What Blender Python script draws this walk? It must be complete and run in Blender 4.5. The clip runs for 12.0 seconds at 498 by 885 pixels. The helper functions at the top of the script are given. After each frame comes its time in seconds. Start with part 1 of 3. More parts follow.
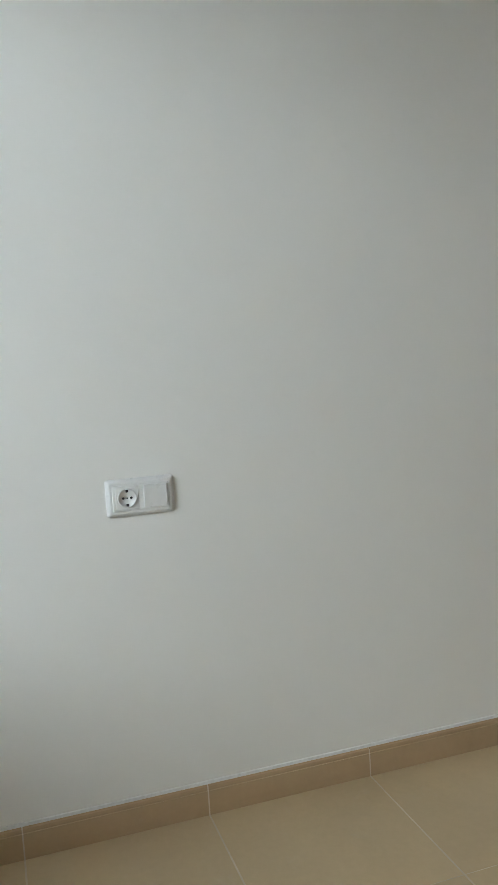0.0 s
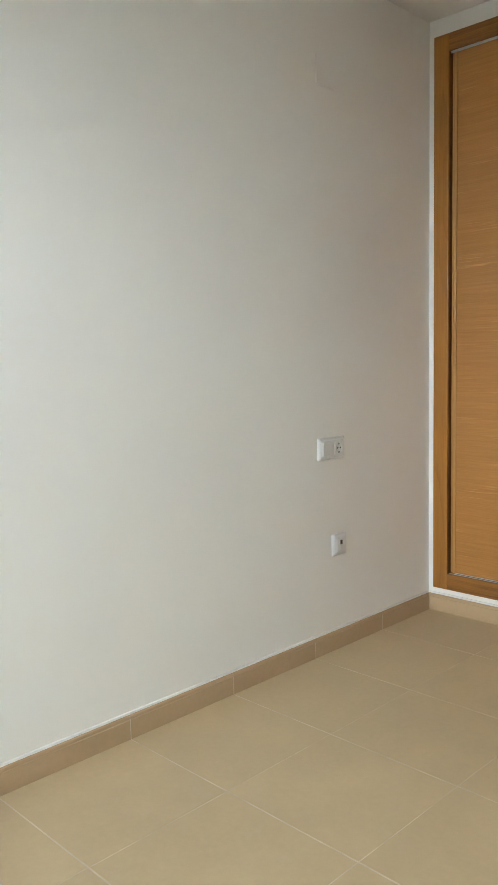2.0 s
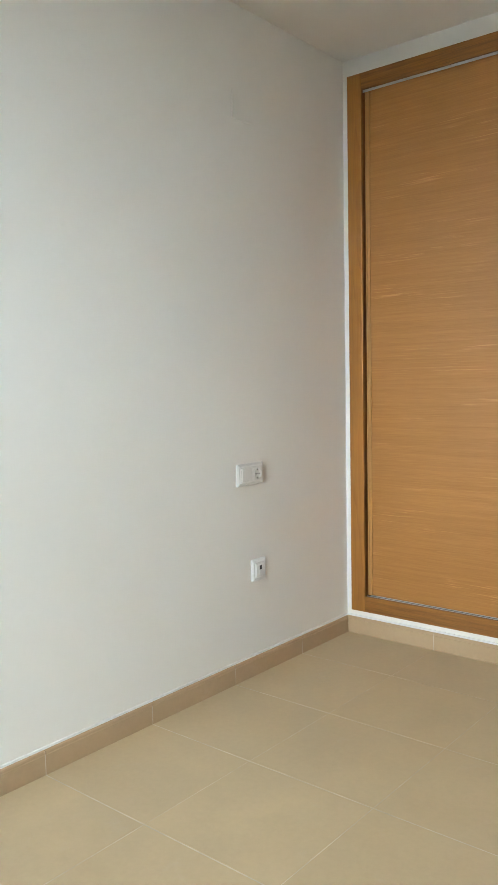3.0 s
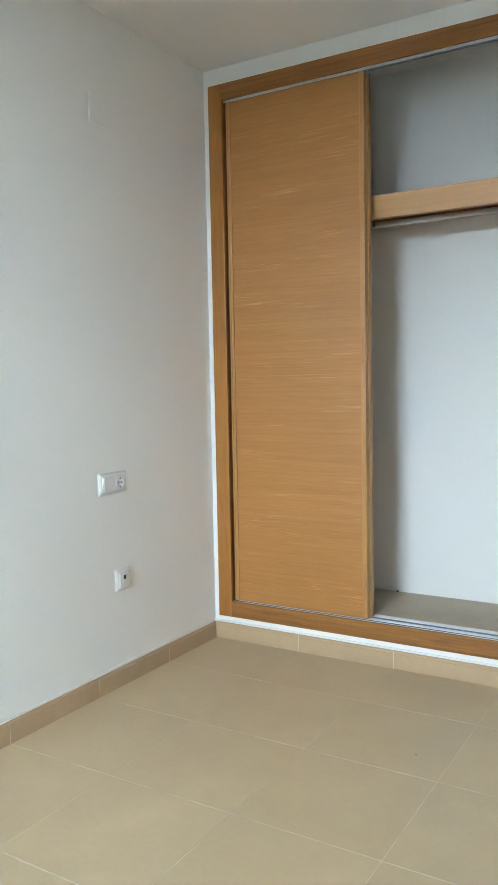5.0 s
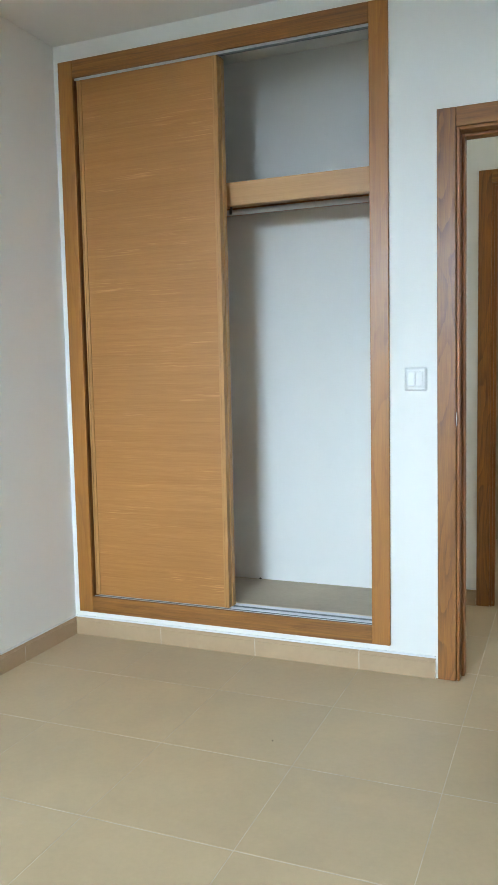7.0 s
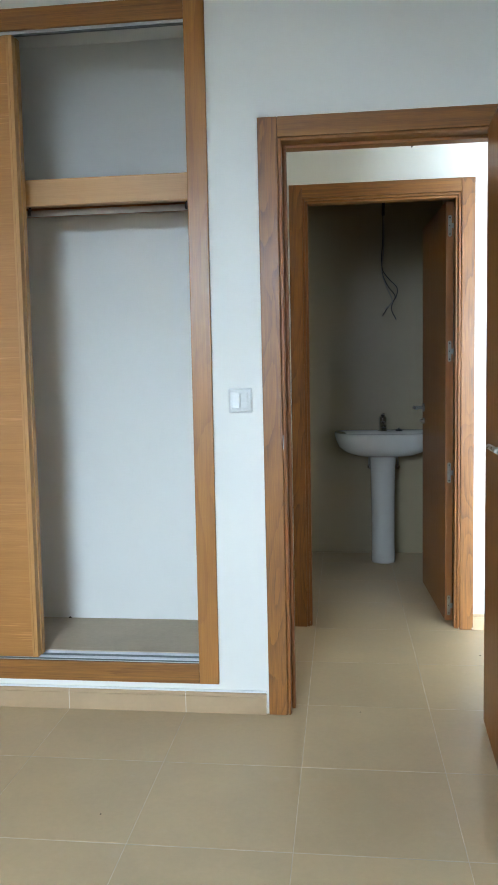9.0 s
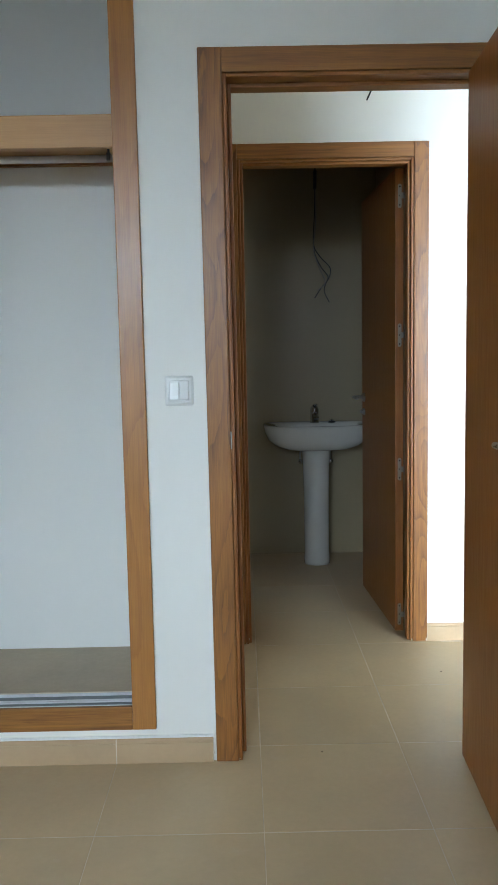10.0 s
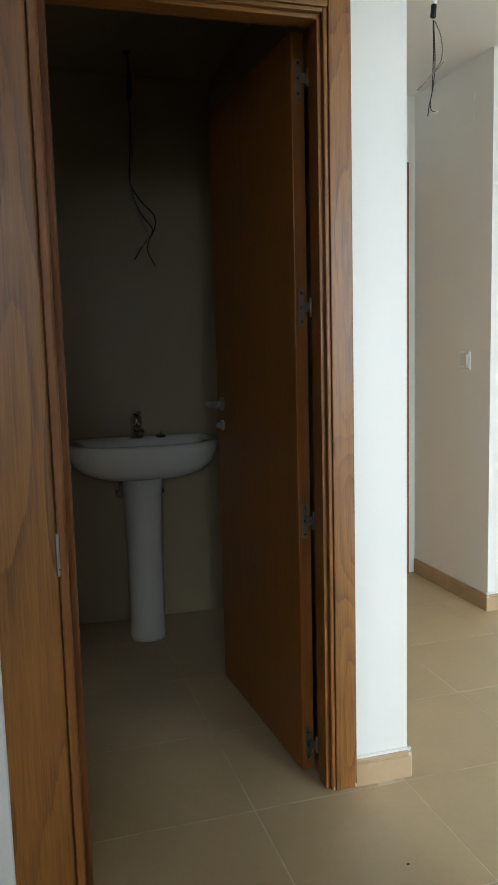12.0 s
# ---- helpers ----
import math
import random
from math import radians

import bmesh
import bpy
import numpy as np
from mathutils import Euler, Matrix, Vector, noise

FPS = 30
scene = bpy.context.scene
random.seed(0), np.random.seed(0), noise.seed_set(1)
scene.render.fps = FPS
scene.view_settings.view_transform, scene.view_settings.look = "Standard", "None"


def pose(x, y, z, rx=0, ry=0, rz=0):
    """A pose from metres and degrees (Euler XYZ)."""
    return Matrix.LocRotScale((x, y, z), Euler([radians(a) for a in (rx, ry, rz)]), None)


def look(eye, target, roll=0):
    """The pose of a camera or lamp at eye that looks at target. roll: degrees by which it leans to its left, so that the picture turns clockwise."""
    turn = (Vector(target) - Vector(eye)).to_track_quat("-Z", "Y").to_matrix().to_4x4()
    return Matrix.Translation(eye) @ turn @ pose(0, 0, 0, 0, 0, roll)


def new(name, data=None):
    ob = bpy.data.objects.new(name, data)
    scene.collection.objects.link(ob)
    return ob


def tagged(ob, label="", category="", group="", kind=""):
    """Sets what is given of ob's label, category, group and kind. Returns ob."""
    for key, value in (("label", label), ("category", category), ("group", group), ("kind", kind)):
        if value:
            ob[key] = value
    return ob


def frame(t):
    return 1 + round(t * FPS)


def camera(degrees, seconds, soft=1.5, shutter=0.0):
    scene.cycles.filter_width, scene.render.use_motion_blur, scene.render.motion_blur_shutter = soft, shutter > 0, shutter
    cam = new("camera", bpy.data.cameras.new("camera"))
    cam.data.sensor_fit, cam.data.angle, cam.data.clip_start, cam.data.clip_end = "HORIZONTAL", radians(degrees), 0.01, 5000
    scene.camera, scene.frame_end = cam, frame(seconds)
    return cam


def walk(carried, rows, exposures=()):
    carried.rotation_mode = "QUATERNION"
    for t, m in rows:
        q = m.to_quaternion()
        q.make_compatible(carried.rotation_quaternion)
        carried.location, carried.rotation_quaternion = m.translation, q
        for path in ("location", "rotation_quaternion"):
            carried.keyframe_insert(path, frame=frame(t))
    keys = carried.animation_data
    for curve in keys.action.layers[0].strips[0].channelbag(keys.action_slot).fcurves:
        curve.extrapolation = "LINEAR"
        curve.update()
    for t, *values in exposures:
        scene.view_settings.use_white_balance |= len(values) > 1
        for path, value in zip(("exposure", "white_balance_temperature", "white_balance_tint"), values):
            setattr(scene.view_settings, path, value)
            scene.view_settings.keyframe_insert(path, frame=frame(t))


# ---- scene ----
cam = camera(35.2, 12.0, 1.0)
PATH = [
    (0, (1.816, -3.033, 1.119), (-0.076, -2.419, 0.911), -3.4),
    (0.5, (1.896, -3.102, 1.119), (0.112, -2.223, 0.905), -3.8),
    (1, (1.917, -3.145, 1.149), (0.27, -2.038, 0.894), -2.6),
    (1.5, (1.896, -3.147, 1.163), (0.393, -1.852, 0.91), -1.6),
    (2, (1.946, -3.092, 1.171), (0.535, -1.69, 0.961), -1.3),
    (2.5, (1.952, -3.11, 1.192), (0.627, -1.623, 1.008), -1.2),
    (3, (1.977, -3.085, 1.186), (0.703, -1.552, 1.03), -1.1),
    (4.8, (2.037, -3.037, 1.194), (0.974, -1.35, 1.046), -1.0),
    (5, (2.042, -3.041, 1.2), (1.01, -1.334, 1.048), -1.1),
    (5.5, (2.067, -3.022, 1.204), (1.106, -1.274, 1.049), -1.2),
    (6, (2.083, -3.007, 1.2), (1.198, -1.221, 1.04), -1.2),
    (6.5, (2.098, -2.993, 1.192), (1.282, -1.175, 1.023), -1.2),
    (8.5, (2.012, -2.835, 1.219), (1.575, -0.895, 1.009), -1.1),
    (9, (1.918, -2.76, 1.242), (1.682, -0.782, 1.066), -1.1),
    (9.5, (1.832, -2.578, 1.231), (1.744, -0.588, 1.054), -1.1),
    (10, (1.751, -2.321, 1.23), (1.762, -0.332, 1.023), -1.1),
    (10.5, (1.656, -2.004, 1.223), (1.795, -0.025, 0.97), -1.2),
    (11, (1.635, -1.644, 1.228), (1.941, 0.317, 0.979), -1.2),
    (11.5, (1.672, -1.247, 1.237), (2.11, 0.691, 1.013), -1.2),
    (12, (1.672, -0.902, 1.224), (2.243, 1.0, 0.984), -1.4),
]
EXPOSURES = [(0.0, -1.3, 6400, 12), (1.0, -0.87, 6600, 13), (2.5, -0.27, 6400, 12), (5.0, -0.05, 5700, 8), (6.5, -0.02, 5550, 7), (9.5, -0.33, 5550, 8), (10.5, -1.08, 5850, 9), (11.0, -1.25, 6050, 10), (11.5, -1.5, 6150, 10), (12.0, -1.7, 6200, 10)]
walk(cam, [(t, look(eye, target, roll)) for t, eye, target, roll in PATH], EXPOSURES)

# ---- world and light ----
world = bpy.data.worlds.new("sky")
scene.world = world
world.use_nodes = True
wn = world.node_tree.nodes
sky = wn.new("ShaderNodeTexSky")
sky.sky_type = "NISHITA"
sky.sun_disc = False
sky.sun_elevation = radians(52)
sky.sun_rotation = radians(20)
wn["Background"].inputs["Strength"].default_value = 0.10
world.node_tree.links.new(sky.outputs["Color"], wn["Background"].inputs["Color"])

sun_data = bpy.data.lights.new("sun", "SUN")
sun_data.energy, sun_data.angle, sun_data.color = 3.0, radians(0.5), (1.0, 0.95, 0.88)
sun = new("sun", sun_data)
sun.matrix_basis = look((3, 14, 18), (0, 0, 0))


def sky_lamp(name, x0, x1, z0, z1, y, watts, color):
    """An added area lamp that stands in for the sky's light outside a window."""
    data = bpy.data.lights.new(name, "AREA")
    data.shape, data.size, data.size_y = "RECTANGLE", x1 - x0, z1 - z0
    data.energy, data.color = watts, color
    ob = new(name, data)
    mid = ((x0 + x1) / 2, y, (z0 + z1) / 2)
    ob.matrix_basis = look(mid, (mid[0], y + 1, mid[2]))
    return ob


BED_WIN = (0.50, 1.54, 0.92, 2.40)      # x0, x1, z0, z1 of the bedroom window
LIV_WIN = (3.05, 5.25, 0.02, 2.28)      # balcony window of the living room
BED_Y, LIV_Y = -4.20, -2.60             # inner faces of the two facades
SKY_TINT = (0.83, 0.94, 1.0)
sky_lamp("bedroom_sky_lamp", -2.6, 5.0, 2.12, 3.40, -7.4, 2350, SKY_TINT)
sky_lamp("living_sky_lamp", 1.6, 7.5, 0.8, 2.6, -4.5, 1150, SKY_TINT)


# ---- materials ----
def shader(name, rough=0.5, metal=0.0, color=(0.8, 0.8, 0.8), coat=0.0, spec=0.5):
    m = bpy.data.materials.new(name)
    m.use_nodes = True
    b = m.node_tree.nodes["Principled BSDF"]
    b.inputs["Base Color"].default_value = (*color, 1)
    b.inputs["Roughness"].default_value = rough
    b.inputs["Metallic"].default_value = metal
    b.inputs["Coat Weight"].default_value = coat
    b.inputs["Coat Roughness"].default_value = 0.25
    b.inputs["Specular IOR Level"].default_value = spec
    return m, m.node_tree.nodes, m.node_tree.links, b


def node(nodes, kind, **values):
    n = nodes.new(kind)
    for key, value in values.items():
        n.inputs[key.replace("_", " ")].default_value = value
    return n


def coords(nodes, links, scale, shuffle=7.0):
    """Object coordinates, shifted at random from piece to piece and stretched."""
    tc = nodes.new("ShaderNodeTexCoord")
    info = nodes.new("ShaderNodeObjectInfo")
    off = nodes.new("ShaderNodeMath")
    off.operation = "MULTIPLY"
    off.inputs[1].default_value = shuffle
    links.new(info.outputs["Random"], off.inputs[0])
    add = nodes.new("ShaderNodeVectorMath")
    add.operation = "ADD"
    links.new(tc.outputs["Object"], add.inputs[0])
    links.new(off.outputs[0], add.inputs[1])
    mp = nodes.new("ShaderNodeMapping")
    mp.inputs["Scale"].default_value = scale
    links.new(add.outputs[0], mp.inputs["Vector"])
    return mp.outputs["Vector"]


def noise_tex(nodes, links, vector, scale=1.0, detail=2.0, rough=0.5, distortion=0.0):
    n = node(nodes, "ShaderNodeTexNoise", Scale=scale, Detail=detail, Roughness=rough, Distortion=distortion)
    links.new(vector, n.inputs["Vector"])
    return n.outputs["Fac"]


def math_node(nodes, links, op, a, b=0.0, c=0.0):
    n = nodes.new("ShaderNodeMath")
    n.operation = op
    for i, v in enumerate((a, b, c)):
        if isinstance(v, (int, float)):
            n.inputs[i].default_value = v
        else:
            links.new(v, n.inputs[i])
    return n.outputs[0]


def remap(nodes, links, value, a, b, c, d):
    n = node(nodes, "ShaderNodeMapRange", From_Min=a, From_Max=b, To_Min=c, To_Max=d)
    links.new(value, n.inputs["Value"])
    return n.outputs["Result"]


def mix(nodes, links, fac, a, b):
    n = nodes.new("ShaderNodeMix")
    n.data_type = "RGBA"
    for sock, v in ((n.inputs[0], fac), (n.inputs[6], a), (n.inputs[7], b)):
        if isinstance(v, tuple):
            sock.default_value = (*v, 1)
        elif isinstance(v, float):
            sock.default_value = v
        else:
            links.new(v, sock)
    return n.outputs[2]


def bump(nodes, links, bsdf, height, strength, distance):
    n = node(nodes, "ShaderNodeBump", Strength=strength, Distance=distance)
    links.new(height, n.inputs["Height"])
    links.new(n.outputs[0], bsdf.inputs["Normal"])


def along(axis, across, length):
    return tuple(length if i == "xyz".index(axis) else across for i in range(3))


def wood(name, axis, dark, light, figure=0.5, bands=9.0, across=13.0, length=1.3, rough=0.42, coat=0.15, streak=0.25, fleck=0.0, fine=0.30, swirl=1.0, haze=0.22):
    """Varnished oak veneer with its grain along one axis."""
    m, ns, ln, b = shader(name, rough, coat=coat)
    broad = noise_tex(ns, ln, coords(ns, ln, along(axis, across, length)), 1.0, 0.6, 0.4, 0.2)
    wobble = noise_tex(ns, ln, coords(ns, ln, along(axis, 60, 9)), 1.0, 2.0, 0.5)
    broad = math_node(ns, ln, "MULTIPLY_ADD", wobble, 0.035, broad)
    jag = noise_tex(ns, ln, coords(ns, ln, along(axis, 300, 40)), 1.0, 2.0, 0.6)
    ring = math_node(ns, ln, "FRACT", math_node(ns, ln, "MULTIPLY", math_node(ns, ln, "MULTIPLY_ADD", jag, 0.012, broad), bands))
    # late wood: a thin dark line with a hazy flank, stronger in some places than in others
    line = math_node(ns, ln, "POWER", ring, 5.0)
    line = math_node(ns, ln, "MULTIPLY", line, remap(ns, ln, ring, 0.965, 1.0, 1.0, 0.0))
    patchy = remap(ns, ln, noise_tex(ns, ln, coords(ns, ln, along(axis, 22, 4.5)), 1.0, 2.0, 0.5), 0.36, 0.60, 0.35, 1.0)
    rings = math_node(ns, ln, "MULTIPLY", math_node(ns, ln, "MULTIPLY_ADD", ring, haze, line), patchy)
    fibre = noise_tex(ns, ln, coords(ns, ln, along(axis, 420, 9)), 1.0, 4.0, 0.65)
    fibre = remap(ns, ln, fibre, 0.3, 0.7, 0.0, 1.0)
    belts = noise_tex(ns, ln, coords(ns, ln, along(axis, 70, 1.1)), 1.0, 4.0, 0.6)
    belts = remap(ns, ln, belts, 0.3, 0.7, 0.0, 1.0)
    tone = math_node(ns, ln, "MULTIPLY_ADD", fibre, fine, math_node(ns, ln, "MULTIPLY", belts, streak))
    tone = math_node(ns, ln, "MULTIPLY_ADD", rings, -figure, tone)
    tone = remap(ns, ln, tone, -figure, fine + streak, 0.0, 1.0)
    col = mix(ns, ln, tone, dark, light)
    if fleck:
        rays = noise_tex(ns, ln, coords(ns, ln, along(axis, 240 * swirl, 7)), 1.0, 2.0, 0.5, 1.2 - 1.2 * min(1.0, swirl))
        patch = noise_tex(ns, ln, coords(ns, ln, along(axis, 14, 2.5)), 1.0, 2.0, 0.5)
        rays = math_node(ns, ln, "MULTIPLY", remap(ns, ln, rays, 0.56, 0.70, 0.0, fleck), remap(ns, ln, patch, 0.50, 0.66, 0.0, 1.0))
        col = mix(ns, ln, rays, col, tuple(min(1.0, v * 1.25 + 0.03) for v in light))
    cloud = noise_tex(ns, ln, coords(ns, ln, along(axis, 3.0, 1.2)), 1.0, 2.0, 0.5)
    col = mix(ns, ln, remap(ns, ln, cloud, 0.35, 0.7, 0.0, 0.25), col, tuple(0.5 * (u + v) * 0.78 for u, v in zip(dark, light)))
    ln.new(col, b.inputs["Base Color"])
    ln.new(remap(ns, ln, fibre, 0.0, 1.0, rough + 0.08, rough - 0.06), b.inputs["Roughness"])
    bump(ns, ln, b, tone, 0.12, 0.0008)
    return m


def paint(name, color, rough=0.6, grain=0.10):
    """Emulsion paint put on with a roller, with a few faint scuffs."""
    m, ns, ln, b = shader(name, rough)
    v = coords(ns, ln, (1, 1, 1), 0.0)
    large = noise_tex(ns, ln, v, 1.3, 3.0, 0.6)
    spots = remap(ns, ln, noise_tex(ns, ln, v, 17.0, 4.0, 0.65), 0.62, 0.75, 0.0, 0.10)
    col = mix(ns, ln, remap(ns, ln, large, 0.35, 0.7, 0.0, 0.35), color, tuple(0.95 * c for c in color))
    col = mix(ns, ln, spots, col, tuple(0.82 * c for c in color))
    ln.new(col, b.inputs["Base Color"])
    h = math_node(ns, ln, "MULTIPLY_ADD", noise_tex(ns, ln, v, 420.0, 2.0), 0.5, math_node(ns, ln, "MULTIPLY", noise_tex(ns, ln, v, 5.0, 3.0), 1.6))
    bump(ns, ln, b, h, grain, 0.002)
    return m


def ceramic(name, color, rough=0.33, vary=0.16):
    """Matt-glazed beige floor tile, each one a little different."""
    m, ns, ln, b = shader(name, rough, spec=0.4)
    v = coords(ns, ln, (1, 1, 1), 11.0)
    info = ns.new("ShaderNodeObjectInfo")
    cloud = noise_tex(ns, ln, v, 3.2, 4.0, 0.55, 0.4)
    grain = noise_tex(ns, ln, v, 55.0, 3.0, 0.6)
    fac = math_node(ns, ln, "MULTIPLY_ADD", cloud, 0.75, math_node(ns, ln, "MULTIPLY", grain, 0.25))
    col = mix(ns, ln, remap(ns, ln, fac, 0.35, 0.68, 0.0, 1.0), tuple(c * (1 - vary) for c in color), tuple(c * (1 + 0.6 * vary) for c in color))
    col = mix(ns, ln, remap(ns, ln, info.outputs["Random"], 0.0, 1.0, 0.0, 0.14), col, tuple(c * 0.80 for c in color))
    dust = remap(ns, ln, noise_tex(ns, ln, v, 9.0, 5.0, 0.7), 0.60, 0.80, 0.0, 0.25)
    col = mix(ns, ln, dust, col, (0.55, 0.48, 0.38))
    ln.new(col, b.inputs["Base Color"])
    ln.new(remap(ns, ln, cloud, 0.3, 0.7, rough - 0.05, rough + 0.10), b.inputs["Roughness"])
    bump(ns, ln, b, fac, 0.05, 0.002)
    return m


def plain(name, color, rough=0.4, metal=0.0, wear=0.06, size=40.0, coat=0.0):
    """Plastic, metal or glaze with slight unevenness."""
    m, ns, ln, b = shader(name, rough, metal, color, coat)
    v = coords(ns, ln, (1, 1, 1), 3.0)
    f = noise_tex(ns, ln, v, size, 4.0, 0.6)
    ln.new(mix(ns, ln, remap(ns, ln, f, 0.35, 0.7, 0.0, 1.0), color, tuple(c * (1 - wear) for c in color)), b.inputs["Base Color"])
    ln.new(remap(ns, ln, f, 0.3, 0.7, rough * 0.85, min(1.0, rough * 1.2)), b.inputs["Roughness"])
    return m


WALL = paint("white_wall_paint", (0.86, 0.85, 0.80))
CEIL = paint("white_ceiling_paint", (0.84, 0.83, 0.79), 0.75, 0.06)
# Bathroom beige set darker than its paint, for the dimness of the room.
BATH_WALL = paint("darkened_beige_bathroom_wall", (0.31, 0.252, 0.145), 0.35, 0.05)
TILE = ceramic("beige_ceramic_tile", (0.535, 0.407, 0.242), 0.40, vary=0.10)
SKIRT = ceramic("beige_skirting_tile", (0.46, 0.325, 0.188), 0.45, vary=0.10)
GROUT = plain("pale_grout", (0.70, 0.60, 0.46), 0.85, wear=0.38, size=7)
CAULK = plain("white_caulk", (0.83, 0.83, 0.81), 0.5, wear=0.10, size=90)
OAK_D, OAK_L = (0.080, 0.022, 0.003), (0.392, 0.157, 0.019)
OAK_V = wood("oak_upright_grain", "z", OAK_D, OAK_L, 0.50, 11.0, across=10.0, length=1.9, rough=0.44, coat=0.08, streak=0.36, fine=0.85, haze=0.75)
OAK_H = wood("oak_level_grain", "x", (0.075, 0.023, 0.003), (0.400, 0.168, 0.024), 0.20, 9.0, across=16.0, length=0.9, rough=0.5, coat=0.04, streak=0.50, fine=0.45)
OAK_STILE = wood("oak_wardrobe_stile", "z", (0.20, 0.070, 0.009), (0.450, 0.192, 0.028), 0.26, 9.0, across=8.0, length=1.1, rough=0.38, coat=0.20, streak=0.35, fine=0.35)
OAK_P = wood("oak_straight_grain", "z", (0.135, 0.040, 0.004), (0.32, 0.115, 0.014), 0.12, 9.0, rough=0.5, coat=0.04)
OAK_S = wood("oak_edge_profile", "z", (0.37, 0.175, 0.044), (0.52, 0.275, 0.080), 0.08, 6.0, rough=0.45, coat=0.05)
VENEER = wood("oak_sliding_door_veneer", "x", (0.315, 0.130, 0.025), (0.455, 0.210, 0.050), 0.05, 9.0, across=6.0, length=0.3, streak=0.30, fleck=0.8, fine=0.40)
FASCIA = wood("pale_oak_board", "x", (0.46, 0.245, 0.088), (0.59, 0.34, 0.135), 0.10, 7.0)
LEAF_WOOD = wood("oak_door_leaf_veneer", "z", (0.190, 0.060, 0.006), (0.33, 0.122, 0.014), 0.10, 6.0, across=3.0, length=0.8, rough=0.40, coat=0.08, streak=0.25)
ENTRY_WOOD = wood("oak_entrance_door_veneer", "x", (0.27, 0.122, 0.035), (0.40, 0.198, 0.064), 0.10, 8.0, across=6.0, length=2.0, fleck=0.75, swirl=0.25)
ENTRY_POST = wood("oak_entrance_frame", "z", (0.25, 0.110, 0.031), (0.37, 0.178, 0.055), 0.12, 8.0)
NICHE_TILE = ceramic("dusty_beige_tile", (0.50, 0.415, 0.300), 0.65, vary=0.16)
PLASTIC = plain("white_plastic", (0.78, 0.78, 0.755), 0.30, wear=0.03)
DARK = plain("black_plastic", (0.012, 0.012, 0.013), 0.45)
ALU = plain("anodised_aluminium", (0.58, 0.59, 0.60), 0.55, 0.25, 0.05)
CHROME = plain("chrome", (0.58, 0.58, 0.58), 0.08, 1.0)
STEEL = plain("satin_steel", (0.45, 0.44, 0.42), 0.30, 1.0, 0.12)
ZINC = plain("bright_zinc", (0.34, 0.33, 0.30), 0.38, 1.0, 0.10)
# Darker copy of the aluminium, for the shade inside the wardrobe tracks.
ALU_SHADED = plain("shaded_aluminium", (0.20, 0.215, 0.225), 0.5, 0.3, 0.08)
RAIL_STEEL = plain("dull_steel", (0.50, 0.455, 0.42), 0.50, 0.3, 0.06)
BRASS = plain("satin_brass", (0.50, 0.37, 0.19), 0.38, 1.0, 0.12)
GLAZE = plain("white_sanitary_glaze", (0.66, 0.645, 0.595), 0.10, wear=0.02, size=8, coat=0.3)
CRUMB = plain("dark_brown_crumb", (0.07, 0.05, 0.03), 0.9, wear=0.3, size=300)
WIRE_BLACK = plain("black_wire", (0.015, 0.015, 0.016), 0.45)
WIRE_GREY = plain("grey_wire", (0.22, 0.20, 0.17), 0.45)
TAPE_WHITE = plain("white_tape", (0.78, 0.78, 0.75), 0.5)
FRAME_WHITE = plain("white_window_aluminium", (0.75, 0.76, 0.76), 0.35)
GROUND_OUT = plain("pale_paving", (0.34, 0.31, 0.27), 0.85, wear=0.3, size=3)
GLASS, _n, _l, _b = shader("window_glass", 0.0)
_b.inputs["Transmission Weight"].default_value = 1.0
_b.inputs["IOR"].default_value = 1.45


# ---- building helpers ----
def thing(name, m=None, label="", category="", group="", kind=""):
    """An Empty at a thing's base, to which its parts belong."""
    ob = new(name)
    ob.empty_display_size = 0.05
    ob.matrix_basis = m or Matrix()
    return tagged(ob, label, category, group, kind)


def part(name, bm, material, parent=None, label=""):
    """One mesh object under a thing or a part."""
    me = bpy.data.meshes.new(name)
    bm.to_mesh(me)
    bm.free()
    me.materials.append(material)
    ob = new(name, me)
    ob.parent = parent
    return tagged(ob, label)


def solid(name, bm, material, label, category, kind="structure"):
    return tagged(part(name, bm, material), label, category, kind=kind)


def add_box(bm, lo, hi, bevel=0.0, segments=2):
    size = [h - l for l, h in zip(lo, hi)]
    mid = [(h + l) / 2 for l, h in zip(lo, hi)]
    made = bmesh.ops.create_cube(bm, size=1.0, matrix=Matrix.Translation(mid) @ Matrix.Diagonal((*size, 1)))
    if bevel:
        edges = list({e for v in made["verts"] for e in v.link_edges})
        bmesh.ops.bevel(bm, geom=edges, offset=bevel, segments=segments, profile=0.6, affect="EDGES")
    return bm


def boxes(*spans, bevel=0.0):
    bm = bmesh.new()
    for lo, hi in spans:
        add_box(bm, lo, hi, bevel)
    return bm


def box(lo, hi, bevel=0.0, segments=2):
    return add_box(bmesh.new(), lo, hi, bevel, segments)


def smooth(bm):
    for f in bm.faces:
        f.smooth = True
    return bm


def loft(rings, close=True, caps=True, bm=None):
    """A skin over rings of points, each with the same number."""
    bm = bm or bmesh.new()
    rows = [[bm.verts.new(p) for p in ring] for ring in rings]
    n = len(rows[0])
    for a, b in zip(rows, rows[1:]):
        for i in range(n if close else n - 1):
            j = (i + 1) % n
            bm.faces.new((a[i], a[j], b[j], b[i]))
    if caps:
        bm.faces.new(rows[0][::-1])
        bm.faces.new(rows[-1])
    bmesh.ops.recalc_face_normals(bm, faces=bm.faces)
    return bm


